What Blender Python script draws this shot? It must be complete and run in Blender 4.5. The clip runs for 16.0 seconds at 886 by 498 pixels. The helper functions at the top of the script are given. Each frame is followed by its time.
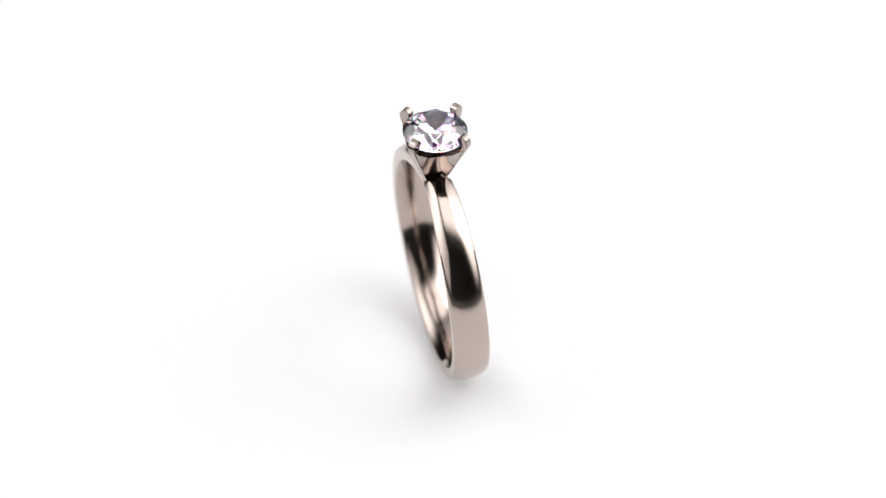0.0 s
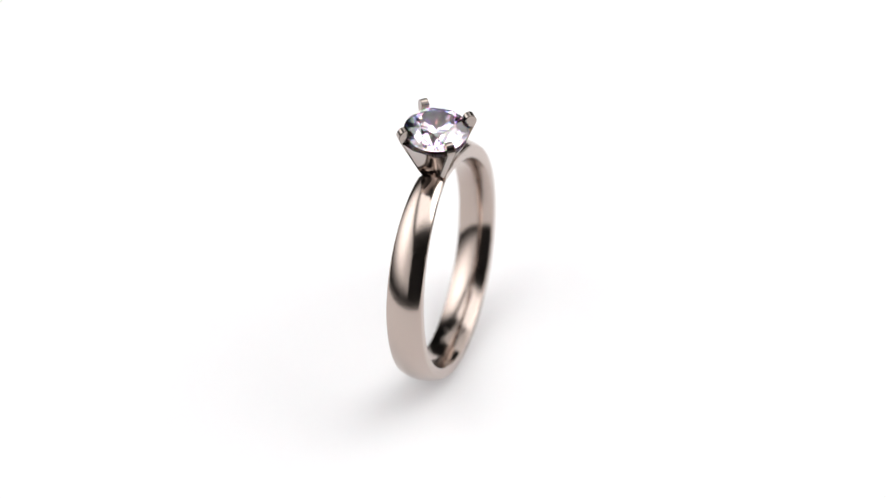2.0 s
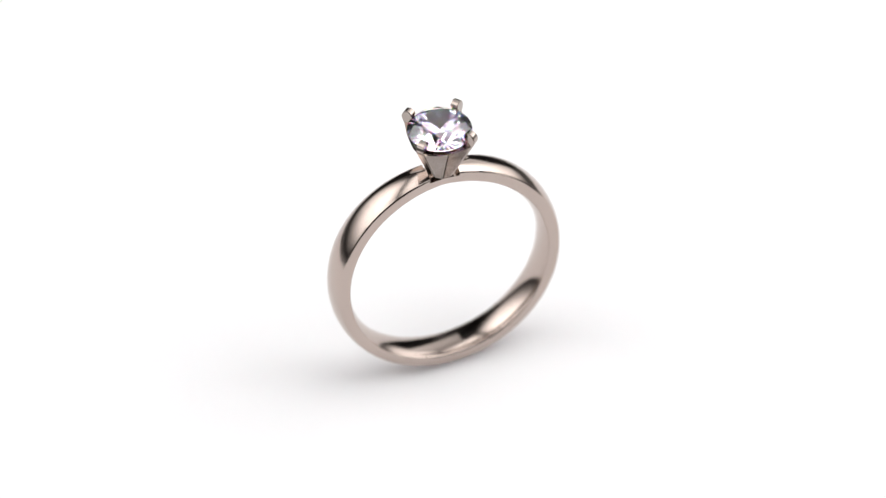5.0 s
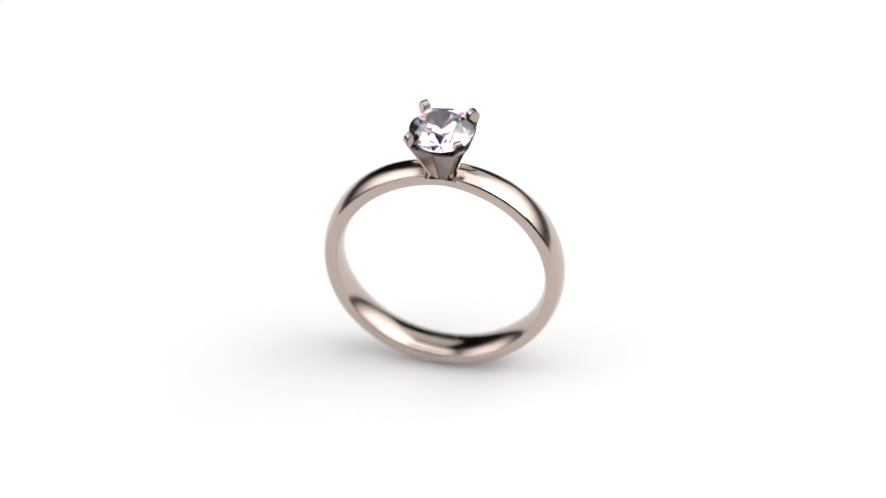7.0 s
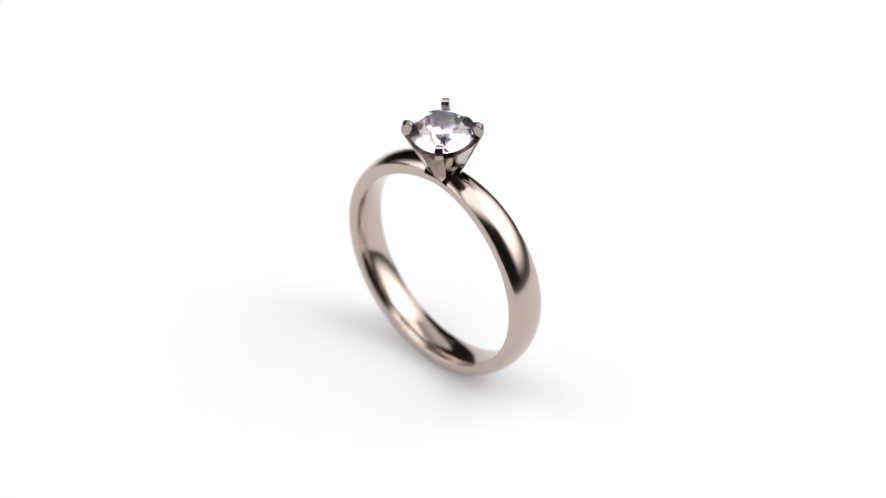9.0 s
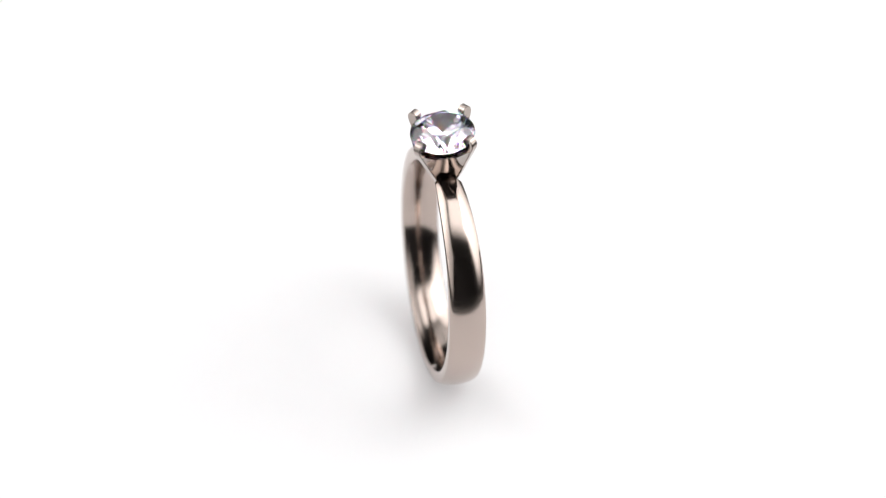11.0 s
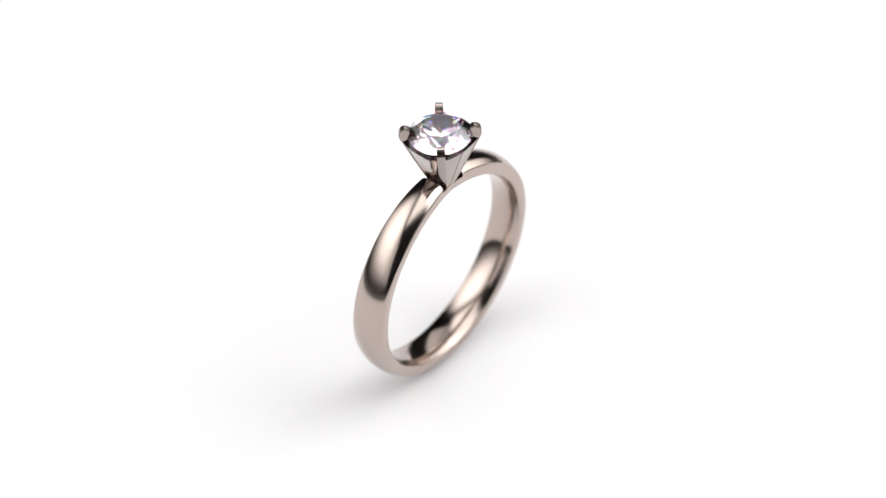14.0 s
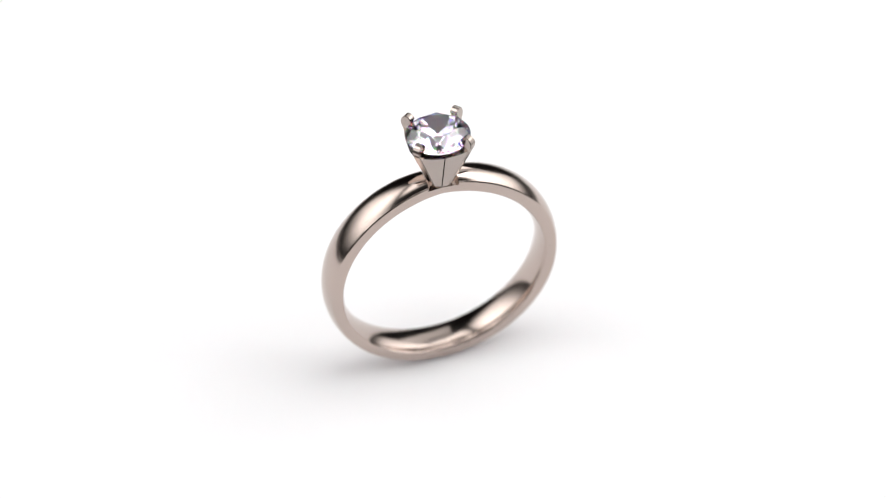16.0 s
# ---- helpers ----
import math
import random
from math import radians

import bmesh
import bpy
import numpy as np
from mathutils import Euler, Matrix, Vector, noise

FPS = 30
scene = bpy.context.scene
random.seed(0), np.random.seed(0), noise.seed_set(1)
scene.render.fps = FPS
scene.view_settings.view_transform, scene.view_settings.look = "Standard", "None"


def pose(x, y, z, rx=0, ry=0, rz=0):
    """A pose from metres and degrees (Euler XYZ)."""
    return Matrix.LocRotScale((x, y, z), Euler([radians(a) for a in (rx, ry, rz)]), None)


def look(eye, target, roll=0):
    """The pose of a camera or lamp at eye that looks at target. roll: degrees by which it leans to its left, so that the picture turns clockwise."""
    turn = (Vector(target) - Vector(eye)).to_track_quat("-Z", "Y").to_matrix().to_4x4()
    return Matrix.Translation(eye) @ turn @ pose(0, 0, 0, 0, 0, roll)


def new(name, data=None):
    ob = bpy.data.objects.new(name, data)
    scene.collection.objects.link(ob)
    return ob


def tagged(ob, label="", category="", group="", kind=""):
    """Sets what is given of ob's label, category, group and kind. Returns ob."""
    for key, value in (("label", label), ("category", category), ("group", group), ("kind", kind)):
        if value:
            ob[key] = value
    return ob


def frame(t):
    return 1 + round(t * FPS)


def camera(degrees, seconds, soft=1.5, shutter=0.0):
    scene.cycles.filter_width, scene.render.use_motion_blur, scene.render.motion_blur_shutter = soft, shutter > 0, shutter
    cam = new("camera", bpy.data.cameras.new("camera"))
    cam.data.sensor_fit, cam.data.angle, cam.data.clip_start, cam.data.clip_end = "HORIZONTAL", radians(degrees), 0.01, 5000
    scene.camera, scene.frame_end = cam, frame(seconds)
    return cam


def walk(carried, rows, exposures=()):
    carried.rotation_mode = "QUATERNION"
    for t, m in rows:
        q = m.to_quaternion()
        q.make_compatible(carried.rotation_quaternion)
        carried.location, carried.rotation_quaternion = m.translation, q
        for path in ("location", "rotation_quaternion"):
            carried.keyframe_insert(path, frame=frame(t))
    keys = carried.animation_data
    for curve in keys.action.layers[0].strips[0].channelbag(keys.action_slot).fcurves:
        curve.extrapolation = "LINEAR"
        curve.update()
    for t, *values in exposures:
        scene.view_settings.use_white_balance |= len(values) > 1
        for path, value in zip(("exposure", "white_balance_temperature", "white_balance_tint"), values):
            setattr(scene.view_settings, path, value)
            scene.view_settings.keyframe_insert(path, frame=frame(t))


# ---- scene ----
# A solitaire ring turns on a white platter before a still camera.
MM = 0.001

cam = camera(10.88, 16.0, soft=1.15)
EYE = (0.000133, -0.29701, 0.27998)
AIM = (0.000133, 0.0, 0.011997)
walk(cam, [(0.0, look(EYE, AIM, -1.234)), (16.0, look(EYE, AIM, -1.234))], exposures=[(0.0, 0.0), (16.0, 0.0)])
cam.data.dof.use_dof = True
cam.data.dof.focus_distance = 0.390
cam.data.dof.aperture_fstop = 25.0


# ---- light: a tent of translucent cloth, lit from both sides and from above ----
def soft_lamp(name, eye, target, width, height, watts, tint, edges, spot=(0.5, 0.5, 0.2, 0.0)):
    """A diffuser of cloth. It fades towards its rims over the given shares of its size (low u, high u, low v, high v),
    and where the bulb stands behind it there is a brighter spot: its place (u, v), its radius in metres and its gain."""
    data = bpy.data.lights.new(name, "AREA")
    data.shape, data.size, data.size_y = "RECTANGLE", width, height
    data.energy, data.color = watts, tint
    data.use_nodes = True
    nodes, links = data.node_tree.nodes, data.node_tree.links

    def value(operation, *given):
        n = nodes.new("ShaderNodeMath")
        n.operation = operation
        for i, g in enumerate(given):
            if isinstance(g, (int, float)):
                n.inputs[i].default_value = g
            else:
                links.new(g, n.inputs[i])
        return n.outputs[0]

    place, parts = nodes.new("ShaderNodeNewGeometry"), nodes.new("ShaderNodeSeparateXYZ")
    links.new(place.outputs["Parametric"], parts.inputs[0])
    glow = 1.0
    for i, share in enumerate(edges):
        u = parts.outputs[i // 2] if i % 2 == 0 else value("SUBTRACT", 1.0, parts.outputs[i // 2])
        fade = nodes.new("ShaderNodeMapRange")
        fade.interpolation_type = "SMOOTHSTEP"
        fade.inputs["From Min"].default_value, fade.inputs["From Max"].default_value = 0.0, share
        links.new(u, fade.inputs["Value"])
        glow = value("MULTIPLY", glow, fade.outputs["Result"])
    across = value("MULTIPLY", value("SUBTRACT", parts.outputs[0], spot[0]), width / spot[2])
    along = value("MULTIPLY", value("SUBTRACT", parts.outputs[1], spot[1]), height / spot[2])
    far = value("ADD", value("MULTIPLY", across, across), value("MULTIPLY", along, along))
    gain = value("MULTIPLY_ADD", value("EXPONENT", value("MULTIPLY", far, -1.0)), spot[3], 1.0)
    links.new(value("MULTIPLY", glow, gain), nodes["Emission"].inputs["Strength"])
    lamp = new(name, data)
    lamp.matrix_world = look(eye, target)
    return lamp


soft_lamp("top_softbox", (0.16, -0.02, 0.60), (0.16, -0.02, 0), 0.82, 0.66, 3.78, (1.0, 0.996, 0.985), (0.16, 0.3, 0.34, 0.22))
soft_lamp("side_diffuser", (-0.42, -0.225, 0.49), (0, -0.225, 0.49), 1.65, 1.0, 3.87, (1.0, 0.993, 0.985), (0.2, 0.035, 0.26, 0.05), (0.37, 0.50, 0.40, 3.2))
soft_lamp("side_diffuser", (0.42, 0.15, 0.49), (0, 0.15, 0.49), 0.94, 1.0, 2.86, (1.0, 0.993, 0.985), (0.18, 0.15, 0.18, 0.12), (0.36, 0.47, 0.36, 3.0))

world = bpy.data.worlds.new("studio_air")
world.use_nodes = True
scene.world = world
world.node_tree.nodes["Background"].inputs["Color"].default_value = (0.9, 0.92, 1.0, 1)
world.node_tree.nodes["Background"].inputs["Strength"].default_value = 0.04


# ---- materials ----
def material(name, color, rough, metal=0.0):
    m = bpy.data.materials.new(name)
    m.use_nodes = True
    b = m.node_tree.nodes["Principled BSDF"]
    b.inputs["Base Color"].default_value = (*color, 1)
    b.inputs["Roughness"].default_value = rough
    b.inputs["Metallic"].default_value = metal
    return m


def grain(m, scale, low, high, bump, stretch=(1, 1, 1), fine=6.0):
    """Two scales of noise on the roughness and a fine relief."""
    nodes, links = m.node_tree.nodes, m.node_tree.links
    b = nodes["Principled BSDF"]
    where, turn = nodes.new("ShaderNodeTexCoord"), nodes.new("ShaderNodeMapping")
    turn.inputs["Scale"].default_value = stretch
    links.new(where.outputs["Object"], turn.inputs["Vector"])
    wide, small = nodes.new("ShaderNodeTexNoise"), nodes.new("ShaderNodeTexNoise")
    wide.inputs["Scale"].default_value, small.inputs["Scale"].default_value = scale, scale * fine
    mix, span, relief = nodes.new("ShaderNodeMath"), nodes.new("ShaderNodeMapRange"), nodes.new("ShaderNodeBump")
    mix.operation = "MULTIPLY"
    for n in (wide, small):
        n.inputs["Detail"].default_value = 3
        links.new(turn.outputs["Vector"], n.inputs["Vector"])
    links.new(wide.outputs["Fac"], mix.inputs[0])
    links.new(small.outputs["Fac"], mix.inputs[1])
    span.inputs["From Min"].default_value, span.inputs["From Max"].default_value = 0.1, 0.45
    span.inputs["To Min"].default_value, span.inputs["To Max"].default_value = low, high
    links.new(mix.outputs[0], span.inputs["Value"])
    links.new(span.outputs["Result"], b.inputs["Roughness"])
    relief.inputs["Strength"].default_value, relief.inputs["Distance"].default_value = bump, 0.00002
    links.new(small.outputs["Fac"], relief.inputs["Height"])
    links.new(relief.outputs["Normal"], b.inputs["Normal"])
    return m


METAL = grain(material("polished_titanium", (0.478, 0.399, 0.359), 0.12, 1.0), 260.0, 0.11, 0.19, 0.06, (1, 0.08, 1), 16.0)
SETTING = grain(material("polished_setting_metal", (0.40, 0.345, 0.315), 0.12, 1.0), 500.0, 0.08, 0.18, 0.06)
ENGRAVED = grain(material("engraved_metal", (0.30, 0.27, 0.25), 0.4, 1.0), 900.0, 0.3, 0.5, 0.1)
WHITE = grain(material("white_acrylic", (0.80, 0.795, 0.807), 0.5), 60.0, 0.45, 0.6, 0.02)
_w = WHITE.node_tree.nodes["Principled BSDF"]
_w.inputs["Subsurface Weight"].default_value = 0.6
_w.inputs["Subsurface Radius"].default_value = (1.0, 0.95, 0.95)
_w.inputs["Subsurface Scale"].default_value = 0.009
PAPER = grain(material("white_paper", (0.8, 0.8, 0.8), 0.8), 12.0, 0.75, 0.9, 0.05)
TABLE = grain(material("grey_table", (0.06, 0.06, 0.06), 0.7), 20.0, 0.6, 0.8, 0.1)
WALL = grain(material("dark_wall", (0.08, 0.08, 0.083), 0.9), 6.0, 0.85, 0.95, 0.1)

def crystal():
    """Clear crystal whose refraction differs a little for red, green and blue."""
    m = bpy.data.materials.new("clear_crystal")
    m.use_nodes = True
    nodes, links = m.node_tree.nodes, m.node_tree.links
    nodes.remove(nodes["Principled BSDF"])
    whole = None
    for color, ior in (((0.50, 0.24, 0.25), 2.21), ((0.245, 0.48, 0.25), 2.26), ((0.245, 0.24, 0.50), 2.32)):
        glass = nodes.new("ShaderNodeBsdfGlass")
        glass.inputs["Color"].default_value = (*color, 1)
        glass.inputs["Roughness"].default_value = 0.0
        glass.inputs["IOR"].default_value = ior
        if whole is None:
            whole = glass.outputs[0]
        else:
            both = nodes.new("ShaderNodeAddShader")
            links.new(whole, both.inputs[0])
            links.new(glass.outputs[0], both.inputs[1])
            whole = both.outputs[0]
    links.new(whole, nodes["Material Output"].inputs["Surface"])
    return m


CRYSTAL = crystal()


# ---- helpers for meshes ----
def mesh_object(name, verts, faces, mat, smooth=False):
    data = bpy.data.meshes.new(name)
    data.from_pydata([tuple(c * MM for c in v) for v in verts], [], faces)
    bm = bmesh.new()
    bm.from_mesh(data)
    bmesh.ops.recalc_face_normals(bm, faces=bm.faces)
    bm.to_mesh(data)
    bm.free()
    for p in data.polygons:
        p.use_smooth = smooth
    data.materials.append(mat)
    return new(name, data)


def under(ob, parent, m=None):
    ob.parent = parent
    if m is not None:
        ob.matrix_local = m
    return ob


def box_lists(x0, x1, y0, y1, z0, z1):
    v = [(x, y, z) for z in (z0, z1) for y in (y0, y1) for x in (x0, x1)]
    f = [(0, 2, 3, 1), (4, 5, 7, 6), (0, 1, 5, 4), (2, 6, 7, 3), (0, 4, 6, 2), (1, 3, 7, 5)]
    return v, f


def loft(sections):
    """A closed skin over rings of equal length, capped at both ends."""
    n = len(sections[0])
    v = [p for s in sections for p in s]
    f = []
    for i in range(len(sections) - 1):
        for j in range(n):
            k = (j + 1) % n
            f.append((i * n + j, i * n + k, (i + 1) * n + k, (i + 1) * n + j))
    f.append(tuple(range(n - 1, -1, -1)))
    f.append(tuple((len(sections) - 1) * n + j for j in range(n)))
    return v, f


def bevelled(ob, width, segments=2):
    data = ob.data
    bm = bmesh.new()
    bm.from_mesh(data)
    sharp = [e for e in bm.edges if len(e.link_faces) == 2 and e.calc_face_angle(0) > radians(25)]
    bmesh.ops.bevel(bm, geom=sharp, offset=width * MM, segments=segments, affect="EDGES", clamp_overlap=True)
    bm.to_mesh(data)
    bm.free()
    return ob


# ---- the place ----
def build_place():
    v, f = box_lists(-700, 700, -700, 700, -800, -14)
    tagged(bevelled(mesh_object("table", v, f, TABLE), 4), "dark grey plinth under the white turntable", "table", kind="structure")
    # unseen paper sheet, added so that metal and stone reflect grey from behind
    v, f = box_lists(-120, 420, 520, 526, 300, 1500)
    tagged(mesh_object("backdrop", v, f, PAPER), "plain white paper reflector added out of view behind the turntable", "backdrop", kind="structure")
    for name, b in (("wall_north", (-1500, 1500, 1500, 1540, -800, 1500)), ("wall_south", (-1500, 1500, -1540, -1500, -800, 1500)),
                    ("wall_east", (1500, 1540, -1500, 1500, -800, 1500)), ("wall_west", (-1540, -1500, -1500, 1500, -800, 1500)),
                    ("floor", (-1540, 1540, -1540, 1540, -840, -800)), ("ceiling", (-1540, 1540, -1540, 1540, 1500, 1540))):
        v, f = box_lists(*b)
        tagged(mesh_object(name, v, f, WALL), "plain dark studio surface", "wall", kind="structure")


PLATTER = 92.0


def build_platter():
    n, rows = 160, []
    for r, z in ((PLATTER - 2, -14), (PLATTER, -12), (PLATTER, -1.2), (PLATTER - 0.4, -0.35), (PLATTER - 1.2, 0)):
        rows.append([(r * math.cos(2 * math.pi * i / n), r * math.sin(2 * math.pi * i / n), z) for i in range(n)])
    v, f = loft(rows)
    ob = mesh_object("turntable", v, f, WHITE)
    return tagged(ob, "round white acrylic turntable platter, clean and bright", "turntable", kind="structure")


# ---- the ring ----
R_OUT, R_IN, HALF, EDGE = 10.5, 8.88, 1.57, 0.40
DOME_STEPS = [0.95 - 0.1 * i for i in range(20)]


def band_section(a):
    """The band's closed outline at the angle a from its lowest point: (width, radius) pairs."""
    up = abs((a + math.pi) % (2 * math.pi) - math.pi)
    g = max(0.0, (up - 1.2) / (math.pi - 1.2))
    h, wide = HALF * (1 - 0.50 * g ** 3.4), HALF * (1 - 0.33 * g ** 2.5)
    top = R_OUT + 0.36 * g ** 1.5
    rim = top - EDGE - 0.14 * g ** 3
    bore = R_IN - 0.08 * g
    inner = [(wide * u, bore + 0.38 * abs(u) ** 2.1) for u in (-0.9, -0.82, -0.7, -0.55, -0.38, -0.2, 0, 0.2, 0.38, 0.55, 0.7, 0.82, 0.9)]
    q, low = wide * 0.10, bore + 0.305
    right = [(wide - q + q * math.sin(k), low + 0.2 * (1 - math.cos(k))) for k in (0.3, 0.6, 0.9, 1.2, 1.5)]
    right += [(h, rim - 0.10), (h - 0.012, rim - 0.05), (h - 0.045, rim - 0.012)]
    dome = [(h * u, top - (top - rim) * abs(u) ** 2.2) for u in DOME_STEPS]
    # the band leaves more metal on one flank of the shoulders
    left = [(-w, r) for w, r in reversed(right)]
    full, slim = 1 + 0.52 * g ** 3, 1 - 0.22 * g ** 2
    skew = [(w * (full if w < 0 and r > rim - 0.11 else 1.0), r) for w, r in dome + left]
    inside = [(w * (slim if w > 0 and r < rim - 0.11 else 1.0), r) for w, r in inner + right]
    return inside + skew


def build_band():
    n, v, f = 256, [], []
    for i in range(n):
        a = 2 * math.pi * i / n
        s = band_section(a)
        v += [(r * math.sin(a), w, R_OUT - r * math.cos(a)) for w, r in s]
    k = len(s)
    for i in range(n):
        for j in range(k):
            p, q = (i + 1) % n, (j + 1) % k
            f.append((i * k + j, i * k + q, p * k + q, p * k + j))
    ob = mesh_object("band", v, f, METAL, smooth=True)
    # the seat of the setting and the two small grooves are cut out of the shoulders
    cuts = [box_lists(-1.35, 1.35, -3, 3, 20.36, 23)]
    for side in (-1, 1):
        prism = [[(side * x, y, z) for y, z in ((-w, 22), (-w, low + 0.13), (-0.55 * w, low), (0.55 * w, low), (w, low + 0.13), (w, 22))]
                 for x, w, low in ((1.2, 0.50, 21.02), (2.2, 0.43, 20.95), (2.85, 0.22, 20.90))]
        cuts.append(loft(prism))
    for cv, cf in cuts:
        cutter = mesh_object("cutter", cv, cf, METAL)
        mod = ob.modifiers.new("cut", "BOOLEAN")
        mod.operation, mod.object, mod.solver = "DIFFERENCE", cutter, "EXACT"
        done = bpy.data.meshes.new_from_object(ob.evaluated_get(bpy.context.evaluated_depsgraph_get()))
        ob.modifiers.clear()
        ob.data = done
        bpy.data.objects.remove(cutter)
    ob.data.set_sharp_from_angle(angle=radians(35))
    return ob


def build_engraving(parent):
    """A row of small worn marks inside the band, too faint to read."""
    rng = random.Random(4)
    for i in range(9):
        a = radians(-7 + 1.6 * i)
        w, r = 0.035 + 0.03 * rng.random(), R_IN + 0.02
        rows = []
        for y in (0.28, 0.28 + 0.28 + 0.14 * rng.random()):
            ring_at = [(r - 0.018 + 0.25 * (y / HALF) ** 2, -w), (r - 0.018 + 0.25 * (y / HALF) ** 2, w), (r + 0.06, w), (r + 0.06, -w)]
            rows.append([(q * math.sin(a) + k * math.cos(a), y, R_OUT - q * math.cos(a) + k * math.sin(a)) for q, k in ring_at])
        v, f = loft(rows)
        under(mesh_object("engraved_mark", v, f, ENGRAVED), parent)


def brilliant(radius, crown, pavilion, table=0.57, low=0.24):
    """A round brilliant cut: table, stars, kites and girdle facets are the hull of these corners."""
    pts = []
    star = (table + 1) / 2 + 0.005
    c = math.cos(math.pi / 8)
    for k in range(8):
        a, b = k * math.pi / 4, (k + 0.5) * math.pi / 4
        pts.append((table * math.cos(a), table * math.sin(a), crown))
        pts.append((star * math.cos(b), star * math.sin(b), crown * (1 - star * c) / (1 - table)))
        pts.append((low * math.cos(b), low * math.sin(b), -pavilion * (1 - low * c)))
    for k in range(32):
        a = k * math.pi / 16
        pts += [(math.cos(a), math.sin(a), 0.0), (math.cos(a), math.sin(a), -0.035)]
    pts.append((0, 0, -pavilion))
    data = bpy.data.meshes.new("gemstone")
    bm = bmesh.new()
    for p in pts:
        bm.verts.new([x * radius * MM for x in p])
    bmesh.ops.convex_hull(bm, input=bm.verts)
    bmesh.ops.dissolve_limit(bm, angle_limit=radians(0.6), verts=bm.verts, edges=bm.edges)
    bm.to_mesh(data)
    bm.free()
    data.materials.append(CRYSTAL)
    return new("gemstone", data)


# outer and inner radius of a prong and its width at heights over the seat
PRONG = ((-0.2, 0.95, 0.35, 0.50), (1.2, 1.68, 1.1, 0.56), (2.6, 2.33, 1.80, 0.62), (4.1, 3.05, 2.48, 0.68), (4.85, 3.40, 2.72, 0.70),
         (5.12, 3.49, 2.70, 0.70), (5.35, 3.51, 2.52, 0.70), (5.58, 3.44, 2.47, 0.70), (5.76, 3.32, 2.56, 0.69), (5.89, 3.17, 2.72, 0.67), (5.95, 3.02, 2.86, 0.64))


def build_prong():
    rows = []
    for z, out, inn, w in PRONG:
        rows.append([(out, -w / 2, z), (out, w / 2, z), (inn, w / 2, z), (inn, -w / 2, z)])
    v, f = loft(rows)
    return bevelled(mesh_object("prong", v, f, SETTING), 0.07)


def plate(rows):
    v, f = loft(rows)
    ob = mesh_object("gallery_plate", v, f, SETTING, smooth=True)
    ob.data.set_sharp_from_angle(angle=radians(24))
    return ob


def build_gallery(crease):
    """A plate that joins a pair of prongs on the side -y, flush with their edges, with a low ridge and a fine slit down the middle."""
    rows = []
    for i in range(13):
        u = i / 12
        span, out = 0.45 + 1.58 * u, 0.84 + 1.66 * u
        z, sink, dent = -0.18 + 4.86 * u, 0.36 * u * u, -(0.03 + 0.10 * u) * crease
        rows.append([(-span, -out, z), (-span * 0.5, dent * 0.42 - out, z - sink * 0.72), (-0.05, dent - out, z - sink), (0, dent + 0.26 - out, z - sink),
                     (0.05, dent - out, z - sink), (span * 0.5, dent * 0.42 - out, z - sink * 0.72), (span, -out, z),
                     (span * 0.8, 0.5 - out, z), (0, dent + 0.50 - out, z - sink), (-span * 0.8, 0.5 - out, z)])
    return plate(rows)


def build_shoulder_plate():
    """The plate that faces a shoulder: a tapered middle facet that stands a little proud, and two facets that turn back to the prongs."""
    rows = []
    for i in range(13):
        u = i / 12
        span, out = 0.45 + 1.58 * u, 0.84 + 1.66 * u
        z, bulge, lip = -0.18 + 4.86 * u, -0.40 + 0.55 * u, 0.24 + 0.74 * u
        rows.append([(-span, -out, z), (-lip, -bulge - out, z - 0.3 * u * u), (lip, -bulge - out, z - 0.3 * u * u), (span, -out, z),
                     (span * 0.85, 0.4 - out, z), (lip, 0.55 - 0.2 * u - out, z - 0.3 * u * u), (-lip, 0.55 - 0.2 * u - out, z - 0.3 * u * u), (-span * 0.85, 0.4 - out, z)])
    return plate(rows)


def build_ring():
    ring = tagged(new("ring"), "polished warm grey metal ring with clear round stone on white turntable", "ring")
    band = under(build_band(), ring)
    build_engraving(band)
    tagged(band, "polished warm grey metal band with a rounded outside")
    head = Matrix.Translation((0.0, -0.14 * MM, 20.28 * MM)) @ Euler((radians(5.5), 0, radians(0))).to_matrix().to_4x4() @ pose(0, 0, 0, 0, 0, -5.6)
    v, f = loft([[(x * w, y * w, z) for x, y in ((-0.9, -0.62), (0.9, -0.62), (0.9, 0.62), (-0.9, 0.62))] for z, w in ((-0.2, 0.8), (-0.05, 0.8), (0.1, 0.4))])
    seat = under(bevelled(mesh_object("setting", v, f, SETTING), 0.08), ring, head)
    tagged(seat, "four-pronged metal setting")
    first = build_prong()
    for k in range(4):
        ob = first if k == 0 else new("prong", first.data)
        under(ob, seat, pose(0, 0, 0, 0, 0, 45 + 90 * k))
    for k, crease in ((0, 1.0), (2, 0.35)):
        under(build_gallery(crease), seat, pose(0, 0, 0, 0, 0, 90 * k))
    for k in (1, 3):
        under(build_shoulder_plate(), seat, pose(0, 0, 0, 0, 0, 90 * k))
    stone = under(brilliant(2.76, 0.33, 0.845), ring, head @ Matrix.Translation((0, 0, 5.07 * MM)) @ pose(0, 0, 0, 0, 0, 12))
    tagged(stone, "clear colourless round brilliant-cut stone")
    return ring


build_place()
platter = build_platter()
ring = build_ring()


# ---- what turns ----
def motions():
    rest = pose(0.254 * MM, -0.55 * MM, 0.00002, -3.281, 0, 0) @ pose(0, 0, 0, 0, -0.165, 0)
    times = [i * 0.5 for i in range(33)]
    turn = [(t, pose(0, 0, 0, 0, 0, -2.281 - 16.631 * (t - 6.4))) for t in times]
    walk(ring, [(t, m @ rest) for t, m in turn])
    walk(platter, turn)


motions()
